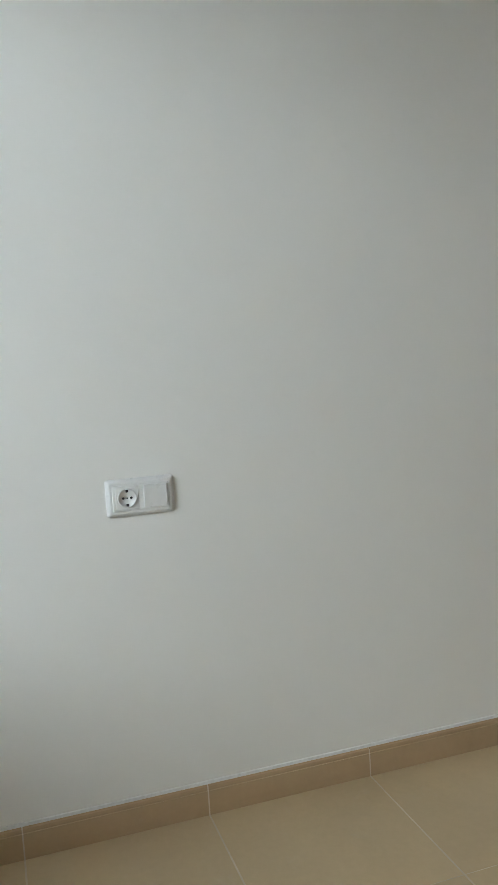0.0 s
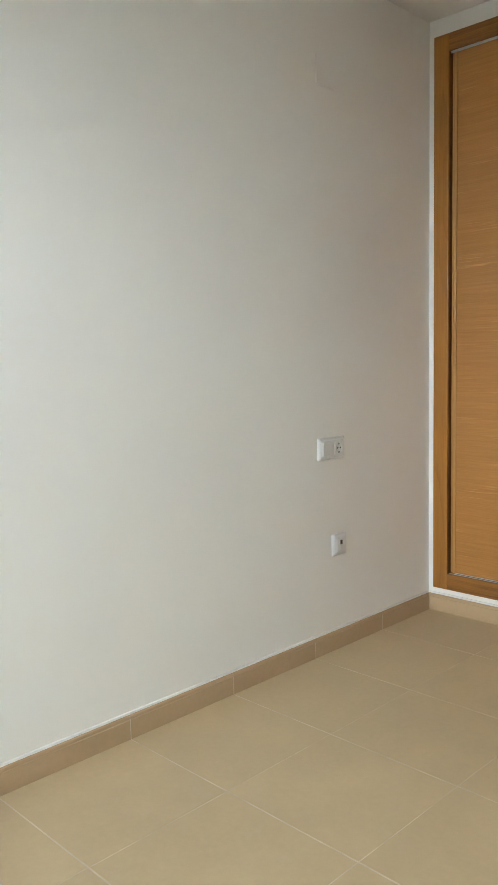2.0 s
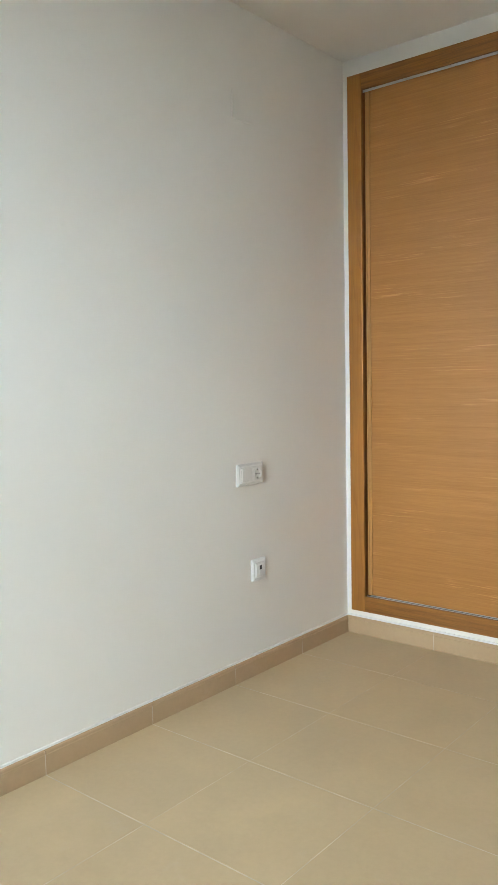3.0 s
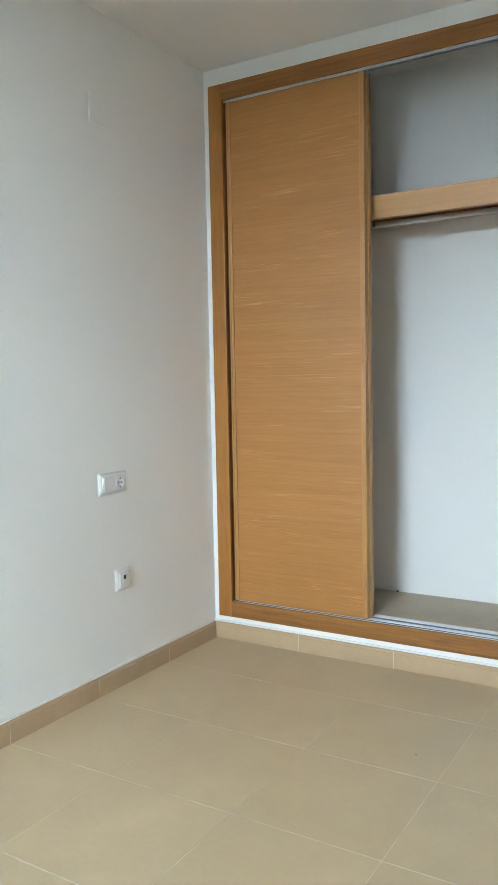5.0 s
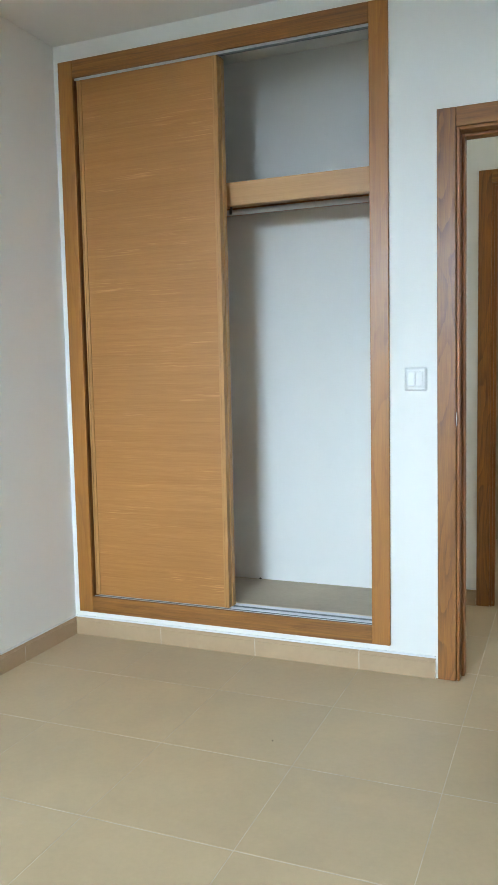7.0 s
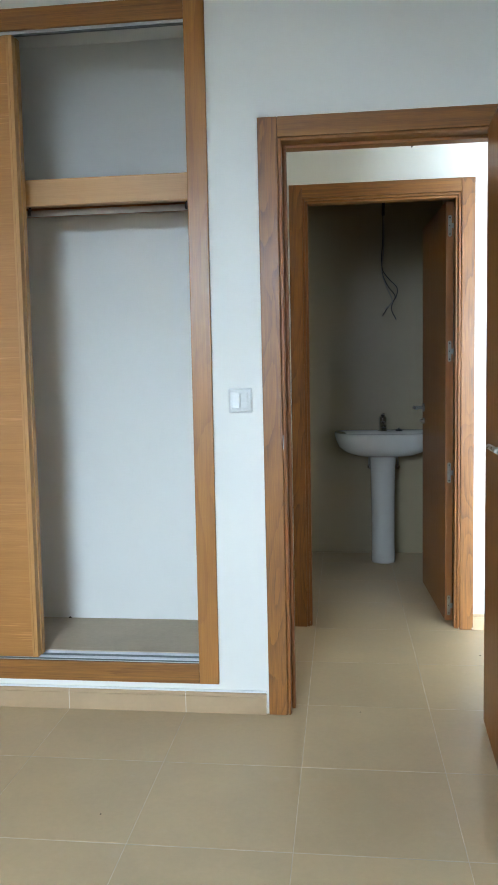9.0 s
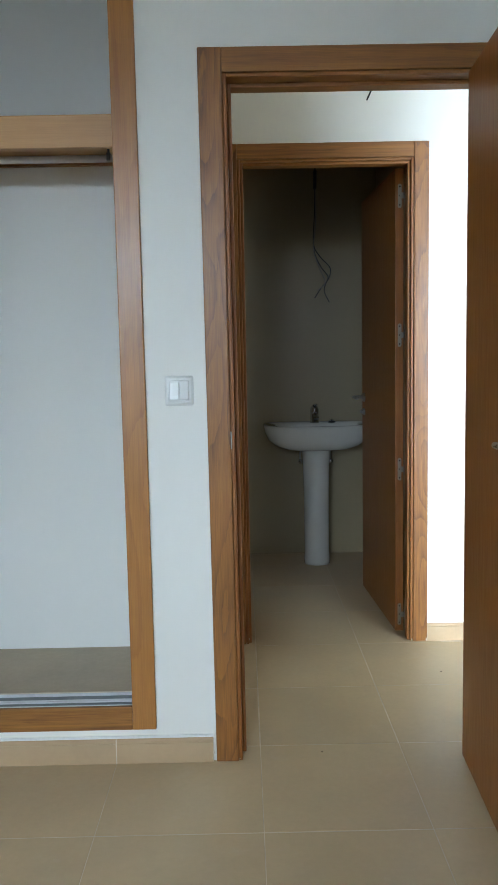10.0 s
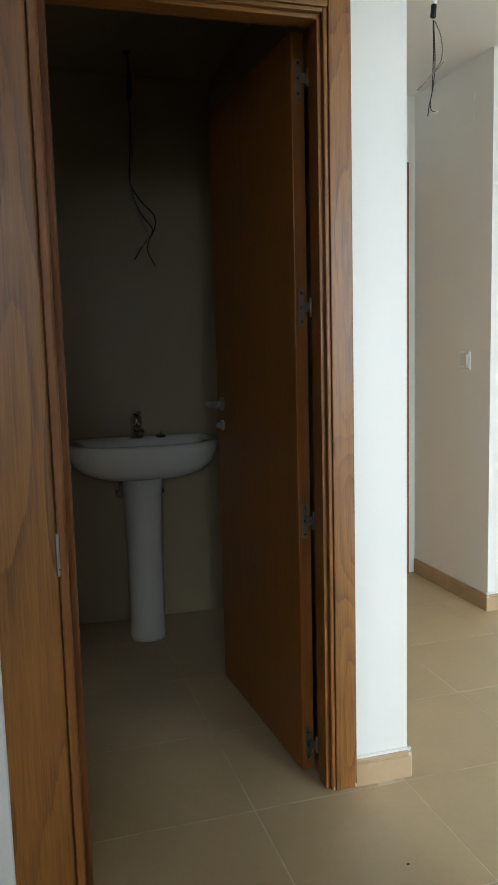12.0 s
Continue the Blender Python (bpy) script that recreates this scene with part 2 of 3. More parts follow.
def rod(a, b, radius, sides=16, bevel=True):
    """A straight round bar from a to b with eased ends."""
    a, b = Vector(a), Vector(b)
    way = (b - a).normalized()
    u = way.orthogonal().normalized()
    v = way.cross(u)
    ease = min(radius * 0.25, (b - a).length * 0.2) if bevel else 0.0
    stations = [(a, radius - ease), (a + way * ease, radius), (b - way * ease, radius), (b, radius - ease)]
    return smooth(loft([[c + (u * math.cos(2 * math.pi * i / sides) + v * math.sin(2 * math.pi * i / sides)) * r for i in range(sides)] for c, r in stations]))


def tube(points, radius, sides=8, steps=6):
    """A bent wire: a smooth curve through a few points."""
    pts = [Vector(p) for p in points]
    ext = [2 * pts[0] - pts[1], *pts, 2 * pts[-1] - pts[-2]]
    line = []
    for p0, p1, p2, p3 in zip(ext, ext[1:], ext[2:], ext[3:]):
        for k in range(steps):
            s = k / steps
            line.append(0.5 * (2 * p1 + (p2 - p0) * s + (2 * p0 - 5 * p1 + 4 * p2 - p3) * s * s + (3 * p1 - p0 - 3 * p2 + p3) * s ** 3))
    line.append(pts[-1])
    rings, u = [], None
    for i, p in enumerate(line):
        way = (line[min(i + 1, len(line) - 1)] - line[max(i - 1, 0)]).normalized()
        u = way.orthogonal() if u is None else u - way * u.dot(way)
        u.normalize()
        v = way.cross(u)
        rings.append([p + (u * math.cos(2 * math.pi * k / sides) + v * math.sin(2 * math.pi * k / sides)) * radius for k in range(sides)])
    return smooth(loft(rings))


def rounded(cx, cz, w, h, r, y, n=5):
    """A rounded rectangle in the x-z plane at depth y."""
    pts = []
    for sx, sz, a0 in ((1, 1, 0), (-1, 1, 90), (-1, -1, 180), (1, -1, 270)):
        for k in range(n):
            a = radians(a0 + 90 * k / (n - 1))
            pts.append(Vector((cx + sx * (w / 2 - r) + r * math.cos(a), y, cz + sz * (h / 2 - r) + r * math.sin(a))))
    return pts


def plate(cx, cz, w, h, depth, r, slope, y0=0.0):
    """A wall plate that stands out towards -y, with sloped and rounded rim."""
    return loft([rounded(cx, cz, w, h, r, y0), rounded(cx, cz, w, h, r, y0 - depth * 0.45),
                 rounded(cx, cz, w - 2 * slope, h - 2 * slope, r, y0 - depth * 0.92),
                 rounded(cx, cz, w - 2.6 * slope, h - 2.6 * slope, r, y0 - depth)])


# ---- setting: walls ----
H, HALL_H, BATH_H = 2.60, 2.46, 2.39
solid("wall_west", boxes(((-0.12, BED_Y, -0.05), (0.0, 0.60, H))), WALL, "white painted bedroom wall with two sockets", "wall")
solid("wall_north", boxes(
    ((0.0, 0.0, -0.05), (0.06, 0.10, H)), ((0.06, 0.0, -0.05), (1.42, 0.10, 0.148)), ((0.06, 0.0, 2.49), (1.42, 0.10, H)),
    ((1.42, 0.0, -0.05), (1.685, 0.10, H)), ((1.685, 0.0, 2.065), (2.492, 0.10, H)), ((2.492, 0.0, -0.05), (2.72, 0.10, H))),
    WALL, "white painted wall with wardrobe niche and doorway", "wall")
solid("wall_east", boxes(((2.62, BED_Y, -0.05), (2.72, 0.0, H))), WALL, "white painted bedroom side wall", "wall")
bx0, bx1, bz0, bz1 = BED_WIN
solid("wall_south", boxes(
    ((-0.12, BED_Y - 0.25, -0.05), (bx0, BED_Y, H)), ((bx1, BED_Y - 0.25, -0.05), (2.72, BED_Y, H)),
    ((bx0, BED_Y - 0.25, -0.05), (bx1, BED_Y, bz0)), ((bx0, BED_Y - 0.25, bz1), (bx1, BED_Y, H))),
    WALL, "white painted bedroom wall with a window", "wall")
solid("wall_niche", boxes(((0.0, 0.50, -0.05), (1.46, 0.60, H)), ((1.46, 0.10, -0.05), (1.56, 1.0, H))),
      WALL, "white painted wardrobe niche back and side wall", "wall")
solid("wall_bath_front", boxes(
    ((1.10, 1.0, -0.05), (1.725, 1.10, HALL_H)), ((1.725, 1.0, 2.055), (2.48, 1.10, HALL_H)), ((2.48, 1.0, -0.05), (2.69, 1.10, HALL_H))),
    WALL, "white painted hall wall with the bathroom doorway", "wall")
solid("wall_bath_east", boxes(((2.59, 1.10, -0.05), (2.69, 2.77, HALL_H))), WALL, "white painted wall between bathroom and entrance", "wall")
solid("wall_bath_north", boxes(((1.10, 2.60, -0.05), (2.59, 2.77, HALL_H))), BATH_WALL, "plain beige bathroom back wall, darkened for shade", "wall")
solid("wall_bath_west", boxes(((1.0, 1.0, -0.05), (1.10, 2.77, HALL_H))), BATH_WALL, "plain beige bathroom side wall, darkened for shade", "wall")
# Thin skins that carry the darkened beige onto the inner wall faces.
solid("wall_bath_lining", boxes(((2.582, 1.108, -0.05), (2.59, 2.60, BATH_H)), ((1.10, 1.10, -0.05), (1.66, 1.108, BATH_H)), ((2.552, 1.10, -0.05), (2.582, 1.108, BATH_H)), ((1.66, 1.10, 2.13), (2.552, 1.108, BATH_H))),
      BATH_WALL, "plain beige bathroom wall lining, darkened for shade", "wall")
solid("wall_entrance", boxes(((2.69, 2.80, -0.05), (2.755, 2.92, HALL_H)), ((2.755, 2.80, 2.13), (3.650, 2.92, HALL_H)), ((3.650, 2.80, -0.05), (3.70, 2.92, HALL_H))),
      WALL, "white painted wall round the entrance door", "wall")
solid("wall_hall_east", boxes(((3.70, 2.12, -0.05), (6.90, 2.92, HALL_H))), WALL, "white painted projecting wall with a light switch", "wall")
lx0, lx1, lz0, lz1 = LIV_WIN
solid("wall_living_south", boxes(
    ((2.72, LIV_Y - 0.25, -0.05), (lx0, LIV_Y, H)), ((lx1, LIV_Y - 0.25, -0.05), (6.90, LIV_Y, H)),
    ((lx0, LIV_Y - 0.25, -0.05), (lx1, LIV_Y, lz0)), ((lx0, LIV_Y - 0.25, lz1), (lx1, LIV_Y, H))),
    WALL, "white painted living room wall with balcony window", "wall")
solid("wall_living_east", boxes(((6.90, LIV_Y - 0.25, -0.05), (7.0, 2.92, H))), WALL, "white painted living room end wall", "wall")
solid("ceiling", boxes(((-0.12, BED_Y - 0.25, H), (2.72, 0.62, H + 0.15))), CEIL, "white painted bedroom ceiling", "ceiling")
solid("ceiling_hall", boxes(((1.56, 0.10, HALL_H), (2.72, 1.0, H + 0.148)), ((2.72, LIV_Y - 0.25, H), (7.0, 0.10, H + 0.15)), ((2.72, 0.10, HALL_H), (7.0, 2.92, H + 0.148)), ((1.0, 1.0, HALL_H), (2.72, 2.92, H + 0.148))),
      CEIL, "white painted lowered hall ceiling", "ceiling")
# The ceiling takes the walls' darkened colour in place of shade.
solid("ceiling_bath", boxes(((1.10, 1.10, BATH_H), (2.59, 2.60, HALL_H - 0.004))), BATH_WALL, "plain bathroom ceiling, darkened for shade", "ceiling")
solid("ground", boxes(((-900, -900, -0.40), (900, 900, -0.25))), GROUND_OUT, "pale open ground around the building", "ground")


def window(name, win, y, panes, label):
    """White aluminium window with its panes, set in a south wall."""
    x0, x1, z0, z1 = win
    w = thing(name, pose(x0, y - 0.17, z0), label, "window", kind="structure")
    W, Hh, f = x1 - x0, z1 - z0, 0.05
    part("window_frame", boxes(((0, 0, 0), (f, 0.06, Hh)), ((W - f, 0, 0), (W, 0.06, Hh)), ((f, 0, 0), (W - f, 0.06, f)), ((f, 0, Hh - f), (W - f, 0.06, Hh)), bevel=0.004), FRAME_WHITE, w)
    step = (W - 2 * f) / panes
    for i in range(panes):
        a, b = f + i * step, f + (i + 1) * step
        s = part("sash", boxes(((a, 0.008, f), (a + 0.045, 0.052, Hh - f)), ((b - 0.045, 0.008, f), (b, 0.052, Hh - f)), ((a + 0.045, 0.008, f), (b - 0.045, 0.052, f + 0.05)),
                         ((a + 0.045, 0.008, Hh - f - 0.05), (b - 0.045, 0.052, Hh - f)), bevel=0.003), FRAME_WHITE, w)
        p = part("pane", box((a + 0.045, 0.025, f + 0.05), (b - 0.045, 0.031, Hh - f - 0.05)), GLASS, s)
        p.visible_shadow = False


window("window_1", BED_WIN, BED_Y, 2, "white aluminium bedroom window with two sashes")
window("window_2", LIV_WIN, LIV_Y, 2, "white aluminium balcony window with two sashes")

# ---- door casings ----
def leaning(bm, lean):
    """Lets an upright piece stand a little out of plumb."""
    for v in bm.verts:
        v.co.x += lean * (1.0 - v.co.z / 2.1)
    return bm


def filler(parent, spots, size):
    """Crumbs of old filler and paint left at the foot of a frame."""
    for x, y, z in spots:
        bm = bmesh.new()
        bmesh.ops.create_icosphere(bm, subdivisions=2, radius=1.0)
        for v in bm.verts:
            v.co *= 1.0 + 0.45 * noise.noise(v.co * 1.7 + Vector((x, y, z)) * 90)
            v.co = Vector((x + v.co.x * size * 0.8, y + v.co.y * size * 0.5, max(z + v.co.z * size * 2.2, 0.001)))
        part("filler_crumb", bm, GROUT, parent, "rough white filler crumb")


def casing(name, x0, x1, top, y, out, label, depth=0.10, width=0.07, stop=0.045, lean=0.0):
    """Oak lining and architraves of a doorway. x0, x1: clear width between the architraves. y: wall face, out: -1 towards the viewer's side."""
    c = thing(name, pose(x0, y, 0), label, "door frame", kind="structure")
    W, t = x1 - x0, 0.014
    for face, sign in ((0.0, -1), (depth, 1)):
        a, b = sorted((face, face + sign * t))
        part("architrave", leaning(box((-width, a, 0.002), (0.0, b, top + width), 0.003), lean), OAK_V, c)
        part("architrave", box((W, a, 0.002), (W + width, b, top + width), 0.003), OAK_V, c)
        part("head_architrave", box((0.0, a + 0.0005, top), (W, b - 0.0005, top + width), 0.003), OAK_H, c)
    # bead along the inner edge, lining and door stop
    part("bead", leaning(box((0.0012, -0.0095, 0.002), (0.0122, 0.0005, top - 0.0012), 0.003), lean), OAK_P, c)
    part("bead", box((W - 0.0122, -0.0095, 0.002), (W - 0.0012, 0.0005, top - 0.0012), 0.003), OAK_P, c)
    part("head_bead", box((0.0122, -0.0095, top - 0.0122), (W - 0.0122, 0.0005, top - 0.0012), 0.003), OAK_H, c)
    part("lining", leaning(box((-0.02, 0.001, 0.002), (0.0120, depth - 0.001, top + 0.015), 0.001), lean), OAK_P, c)
    part("lining", box((W - 0.0120, 0.001, 0.002), (W + 0.02, depth - 0.001, top + 0.015), 0.002), OAK_P, c)
    part("head_lining", box((0.0120, 0.001, top - 0.0120), (W - 0.0120, depth - 0.001, top + 0.0145), 0.002), OAK_H, c)
    s0, s1 = (stop, depth - 0.004) if out < 0 else (0.004, depth - stop)
    part("door_stop", leaning(box((0.012, s0, 0.002), (0.024, s1, top - 0.012), 0.003), lean), OAK_P, c)
    part("door_stop", box((W - 0.024, s0, 0.002), (W - 0.012, s1, top - 0.012), 0.003), OAK_P, c)
    part("head_stop", box((0.024, s0, top - 0.024), (W - 0.024, s1, top - 0.012), 0.003), OAK_H, c)
    part("sealant", leaning(box((-width - 0.0025, -0.0050, 0.083), (-width - 0.0002, -0.0002, top + width), 0.0008), lean), CAULK, c, "thin white sealant line")
    part("sealant", box((W + width + 0.0002, -0.0050, 0.083), (W + width + 0.0025, -0.0002, top + width), 0.0008), CAULK, c, "thin white sealant line")
    filler(c, [(-width - 0.003, -0.010, 0.012), (-width - 0.001, -0.014, 0.034), (0.004 + lean, -0.008, 0.008), (0.012 + lean, 0.002, 0.020), (W - 0.006, -0.010, 0.006), (W + width - 0.004, -0.0145, 0.010)], 0.0030)
    return c


bed_casing = casing("door_frame_bedroom", 1.706, 2.470, 2.041, 0.0, -1, "oak veneered bedroom doorway lining with flat architraves", width=0.068, lean=0.008)
casing("door_frame_bathroom", 1.741, 2.468, 2.049, 1.0, 1, "oak veneered bathroom doorway lining with flat architraves", width=0.061)
part("strike_plate", leaning(box((-0.0008, -0.0125, 0.972), (0.0030, -0.0015, 1.022), 0.0006), 0.008), STEEL, bed_casing, "satin steel strike plate")


def lever(parent, x, z, y, out, way, metal, name="handle"):
    """Lever handle on a round rose. out: side of the leaf, way: where the lever points along x."""
    rose = part("rose", rod((x, y, z), (x, y + out * 0.009, z), 0.024, 24), metal, parent)
    part("spindle", rod((x, y + out * 0.008, z), (x, y + out * 0.058, z), 0.0095), metal, rose)
    part("grip", rod((x - way * 0.010, y + out * 0.056, z), (x + way * 0.118, y + out * 0.060, z), 0.0078), metal, rose)
    part("latch_rose", rod((x, y, z - 0.075), (x, y + out * 0.009, z - 0.075), 0.018, 20), metal, parent)
    part("latch_knob", rod((x, y + out * 0.008, z - 0.075), (x, y + out * 0.024, z - 0.075), 0.009), metal, parent)
    return rose


def door_leaf(name, m, W, top, label, hinges, hinge_y):
    """Flush oak leaf. Local x runs from the hinge edge to the free edge, local y through the thickness."""
    d = thing(name, m, label, "door", kind="structure")
    part("leaf", box((0.0, 0.0, 0.008), (W, 0.036, top), 0.002), LEAF_WOOD, d)
    part("edge_strip", box((-0.0015, 0.002, 0.010), (0.0, 0.034, top - 0.002)), OAK_P, d)
    for side, out in ((0.0, -1), (0.036, 1)):
        lever(d, W - 0.062, 1.03, side, out, -1, STEEL)
    for z in hinges:
        p = part("hinge", loft([[Vector((-0.0018 - k * 0.0016, 0.018 + q.x, z + q.z)) for q in rounded(0, 0, 0.016, 0.100, 0.007, 0)] for k in (0, 1)]), ZINC, d, "satin steel hinge plate")
        part("knuckle", rod((-0.010, hinge_y, z - 0.025), (-0.010, hinge_y, z + 0.025), 0.006, 12), ZINC, p)
        part("flap", box((-0.0100, min(0.018, hinge_y), z - 0.012), (-0.0070, max(0.018, hinge_y), z + 0.012)), ZINC, p)
        for dz in (-0.038, 0.0, 0.038):
            part("screw", rod((-0.0034, 0.018, z + dz), (-0.0046, 0.018, z + dz), 0.0035, 10), DARK, p)
    return d


# bedroom door, open at a right angle into the room; local +y looks to the east wall
door_leaf("bedroom_door", pose(2.404, -0.012, 0) @ pose(0, 0, 0, 0, 0, -93.0), 0.735, 2.030, "flush oak door standing open into the bedroom", (0.25, 0.80, 1.36, 1.92), 0.040)
# bathroom door, open inwards; local -y looks to the east wall
door_leaf("bathroom_door", pose(2.449, 1.108, 0) @ pose(0, 0, 0, 0, 0, 92.8), 0.725, 2.030, "flush oak door standing open into the dark bathroom", (0.085, 0.742, 1.328, 1.916), -0.006)

# ---- entrance door ----
entry = thing("entrance_door", pose(2.762, 2.80, 0), "closed oak entrance door with brass lock plate", "door", kind="structure")
part("frame_post", box((0.0, -0.035, 0.002), (0.050, 0.06, 2.130), 0.006), ENTRY_POST, entry)
part("frame_post", box((0.840, -0.035, 0.002), (0.888, 0.06, 2.130), 0.006), ENTRY_POST, entry)
part("frame_head", box((0.050, -0.034, 2.082), (0.840, 0.06, 2.129), 0.006), OAK_H, entry)
part("inner_moulding", boxes(((0.050, -0.024, 0.01), (0.062, 0.0, 2.080)), ((0.828, -0.024, 0.01), (0.840, 0.0, 2.080)), ((0.062, -0.024, 2.068), (0.828, 0.0, 2.080)), bevel=0.004), ENTRY_POST, entry)
part("leaf", box((0.062, -0.014, 0.012), (0.828, 0.030, 2.068), 0.003), ENTRY_WOOD, entry)
part("bottom_strip", box((0.062, -0.018, 0.003), (0.828, 0.020, 0.011)), DARK, entry)
lock = part("lock_plate", loft([rounded(0.755, 1.062, 0.044, 0.185, 0.021, -0.014), rounded(0.755, 1.062, 0.044, 0.185, 0.021, -0.019), rounded(0.755, 1.062, 0.036, 0.177, 0.017, -0.022)]), BRASS, entry, "satin brass lock plate")
part("spindle", rod((0.755, -0.021, 1.113), (0.755, -0.060, 1.113), 0.009), BRASS, lock)
part("grip", rod((0.762, -0.058, 1.113), (0.645, -0.060, 1.108), 0.009), BRASS, lock)
part("cylinder", rod((0.755, -0.021, 1.012), (0.755, -0.030, 1.012), 0.016, 20), DARK, lock, "black lock cylinder")
viewer = part("knob_rose", rod((0.758, -0.014, 1.275), (0.758, -0.020, 1.275), 0.025, 24), BRASS, entry)
part("knob", smooth(loft([[Vector((0.758 + r * math.cos(a * 0.314), y, 1.275 + r * math.sin(a * 0.314))) for a in range(20)] for y, r in ((-0.020, 0.008), (-0.030, 0.012), (-0.038, 0.015), (-0.044, 0.012), (-0.047, 0.004))])), BRASS, viewer)

# ---- wardrobe built into the niche ----
WX0, WX1, WZ0, WZ1, WC = 0.030, 1.463, 0.110, 2.525, 0.072
wardrobe = thing("wardrobe", pose(WX0, 0.0, WZ0), "built-in oak wardrobe with one half slid open, empty", "wardrobe")
cw, ch = WX1 - WX0, WZ1 - WZ0
part("frame_stile", box((0, -0.014, 0), (WC, 0.0, ch), 0.003), OAK_STILE, wardrobe)
part("frame_stile", box((cw - WC, -0.014, 0), (cw, 0.0, ch), 0.003), OAK_STILE, wardrobe)
part("frame_head", box((WC, -0.0135, ch - WC), (cw - WC, 0.0, ch), 0.003), OAK_H, wardrobe)
part("frame_sill", box((WC, -0.0135, 0), (cw - WC, 0.0, 0.074), 0.003), OAK_H, wardrobe)
part("lining", boxes(((0.036, 0.001, 0.046), (WC - 0.004, 0.112, ch - 0.04)), bevel=0.001), OAK_P, wardrobe)
part("lining", boxes(((cw - WC + 0.004, 0.001, 0.046), (cw - 0.047, 0.112, ch - 0.04)), bevel=0.001), OAK_P, wardrobe)
top_rail = part("top_track", boxes(((WC, 0.006, ch - 0.046), (cw - WC, 0.078, ch - 0.040)), ((WC, 0.040, ch - 0.071), (cw - WC, 0.043, ch - 0.046)), ((WC, 0.074, ch - 0.059), (cw - WC, 0.077, ch - 0.046))), ALU_SHADED, wardrobe, "aluminium double top track, darkened for shade")
part("track_front", box((WC, 0.002, ch - 0.080), (cw - WC, 0.006, ch - WC + 0.02), 0.001), ALU, top_rail, "pale aluminium front strip")
track = part("bottom_track", box((WC, 0.006, 0.060), (cw - WC, 0.098, 0.066)), ALU_SHADED, wardrobe, "aluminium double bottom track")
for y, h in ((0.006, 0.073), (0.040, 0.072), (0.050, 0.072), (0.090, 0.075)):
    part("track_rib", box((WC, y, 0.066), (cw - WC, y + 0.004, h), 0.001), ALU, track)


def sliding_door(x0, x1, y0, name="sliding_door"):
    """One sliding panel: veneered board between slim upright edge profiles."""
    z0, z1 = 0.077, ch - 0.076
    board = part(name, box((x0 + 0.022, y0 + 0.003, z0), (x1 - 0.022, y0 + 0.022, z1), 0.001), VENEER, wardrobe)
    for a, b in ((x0, x0 + 0.022), (x1 - 0.022, x1)):
        part("edge_profile", boxes(((a, y0 - 0.002, z0), (a + 0.008, y0 + 0.028, z1)), ((b - 0.008, y0 - 0.002, z0), (b, y0 + 0.028, z1)), ((a + 0.008, y0 - 0.0005, z0), (b - 0.008, y0 + 0.024, z1)), bevel=0.0015), OAK_S, board)
    return board


sliding_door(0.077, 0.740, 0.012)
sliding_door(0.095, 0.744, 0.044)
shelf = part("shelf", box((0.001 - WX0, 0.150, 1.835), (1.459 - WX0, 0.495, 1.853), 0.001), FASCIA, wardrobe)
part("shelf_fascia", box((0.001 - WX0, 0.122, 1.768), (1.459 - WX0, 0.148, 1.864), 0.003), FASCIA, shelf, "pale oak shelf front board")
rail = part("hanging_rail", smooth(loft([[Vector((x, 0.250 + 0.0075 * math.cos(k * 0.3927), 1.766 + 0.012 * math.sin(k * 0.3927))) for k in range(16)] for x in (0.002 - WX0, 1.458 - WX0)])), RAIL_STEEL, wardrobe, "oval steel hanging rail")
part("shelf_batten", box((0.001 - WX0, 0.470, 1.801), (1.459 - WX0, 0.494, 1.834), 0.002), OAK_H, shelf, "brown wooden batten under the shelf")
for x in (0.717, 1.338):
    part("rail_bracket", boxes(((x - WX0 - 0.003, 0.243, 1.776), (x - WX0 + 0.003, 0.257, 1.834)), ((x - WX0 - 0.006, 0.240, 1.758), (x - WX0 + 0.006, 0.260, 1.783)), bevel=0.002), DARK, rail)


filler(wardrobe, [(0.318, -0.012, -0.002), (0.334, -0.012, -0.003), (0.352, -0.012, -0.002), (1.270, -0.012, -0.002), (1.283, -0.012, -0.003), (0.001, -0.012, 1.900)], 0.0035)

# ---- sockets and switches ----
def base_plate(m, w, label, category, group=""):
    t = thing(category.replace(" ", "_"), m, label, category, group)
    part("plate", plate(0, 0, w, 0.088, 0.0105, 0.006, 0.0065), PLASTIC, t)
    part("surround", plate(0, 0, w - 0.027, 0.061, 0.0030, 0.003, 0.0012, -0.0100), PLASTIC, t)
    return t


def rocker(t, cx, w, tilt=0.0):
    bm = plate(cx, 0, w, 0.054, 0.0036, 0.002, 0.0012, -0.0126)
    for v in bm.verts:
        if v.co.y < -0.014:
            v.co.y -= tilt * v.co.z
    part("rocker", bm, PLASTIC, t)


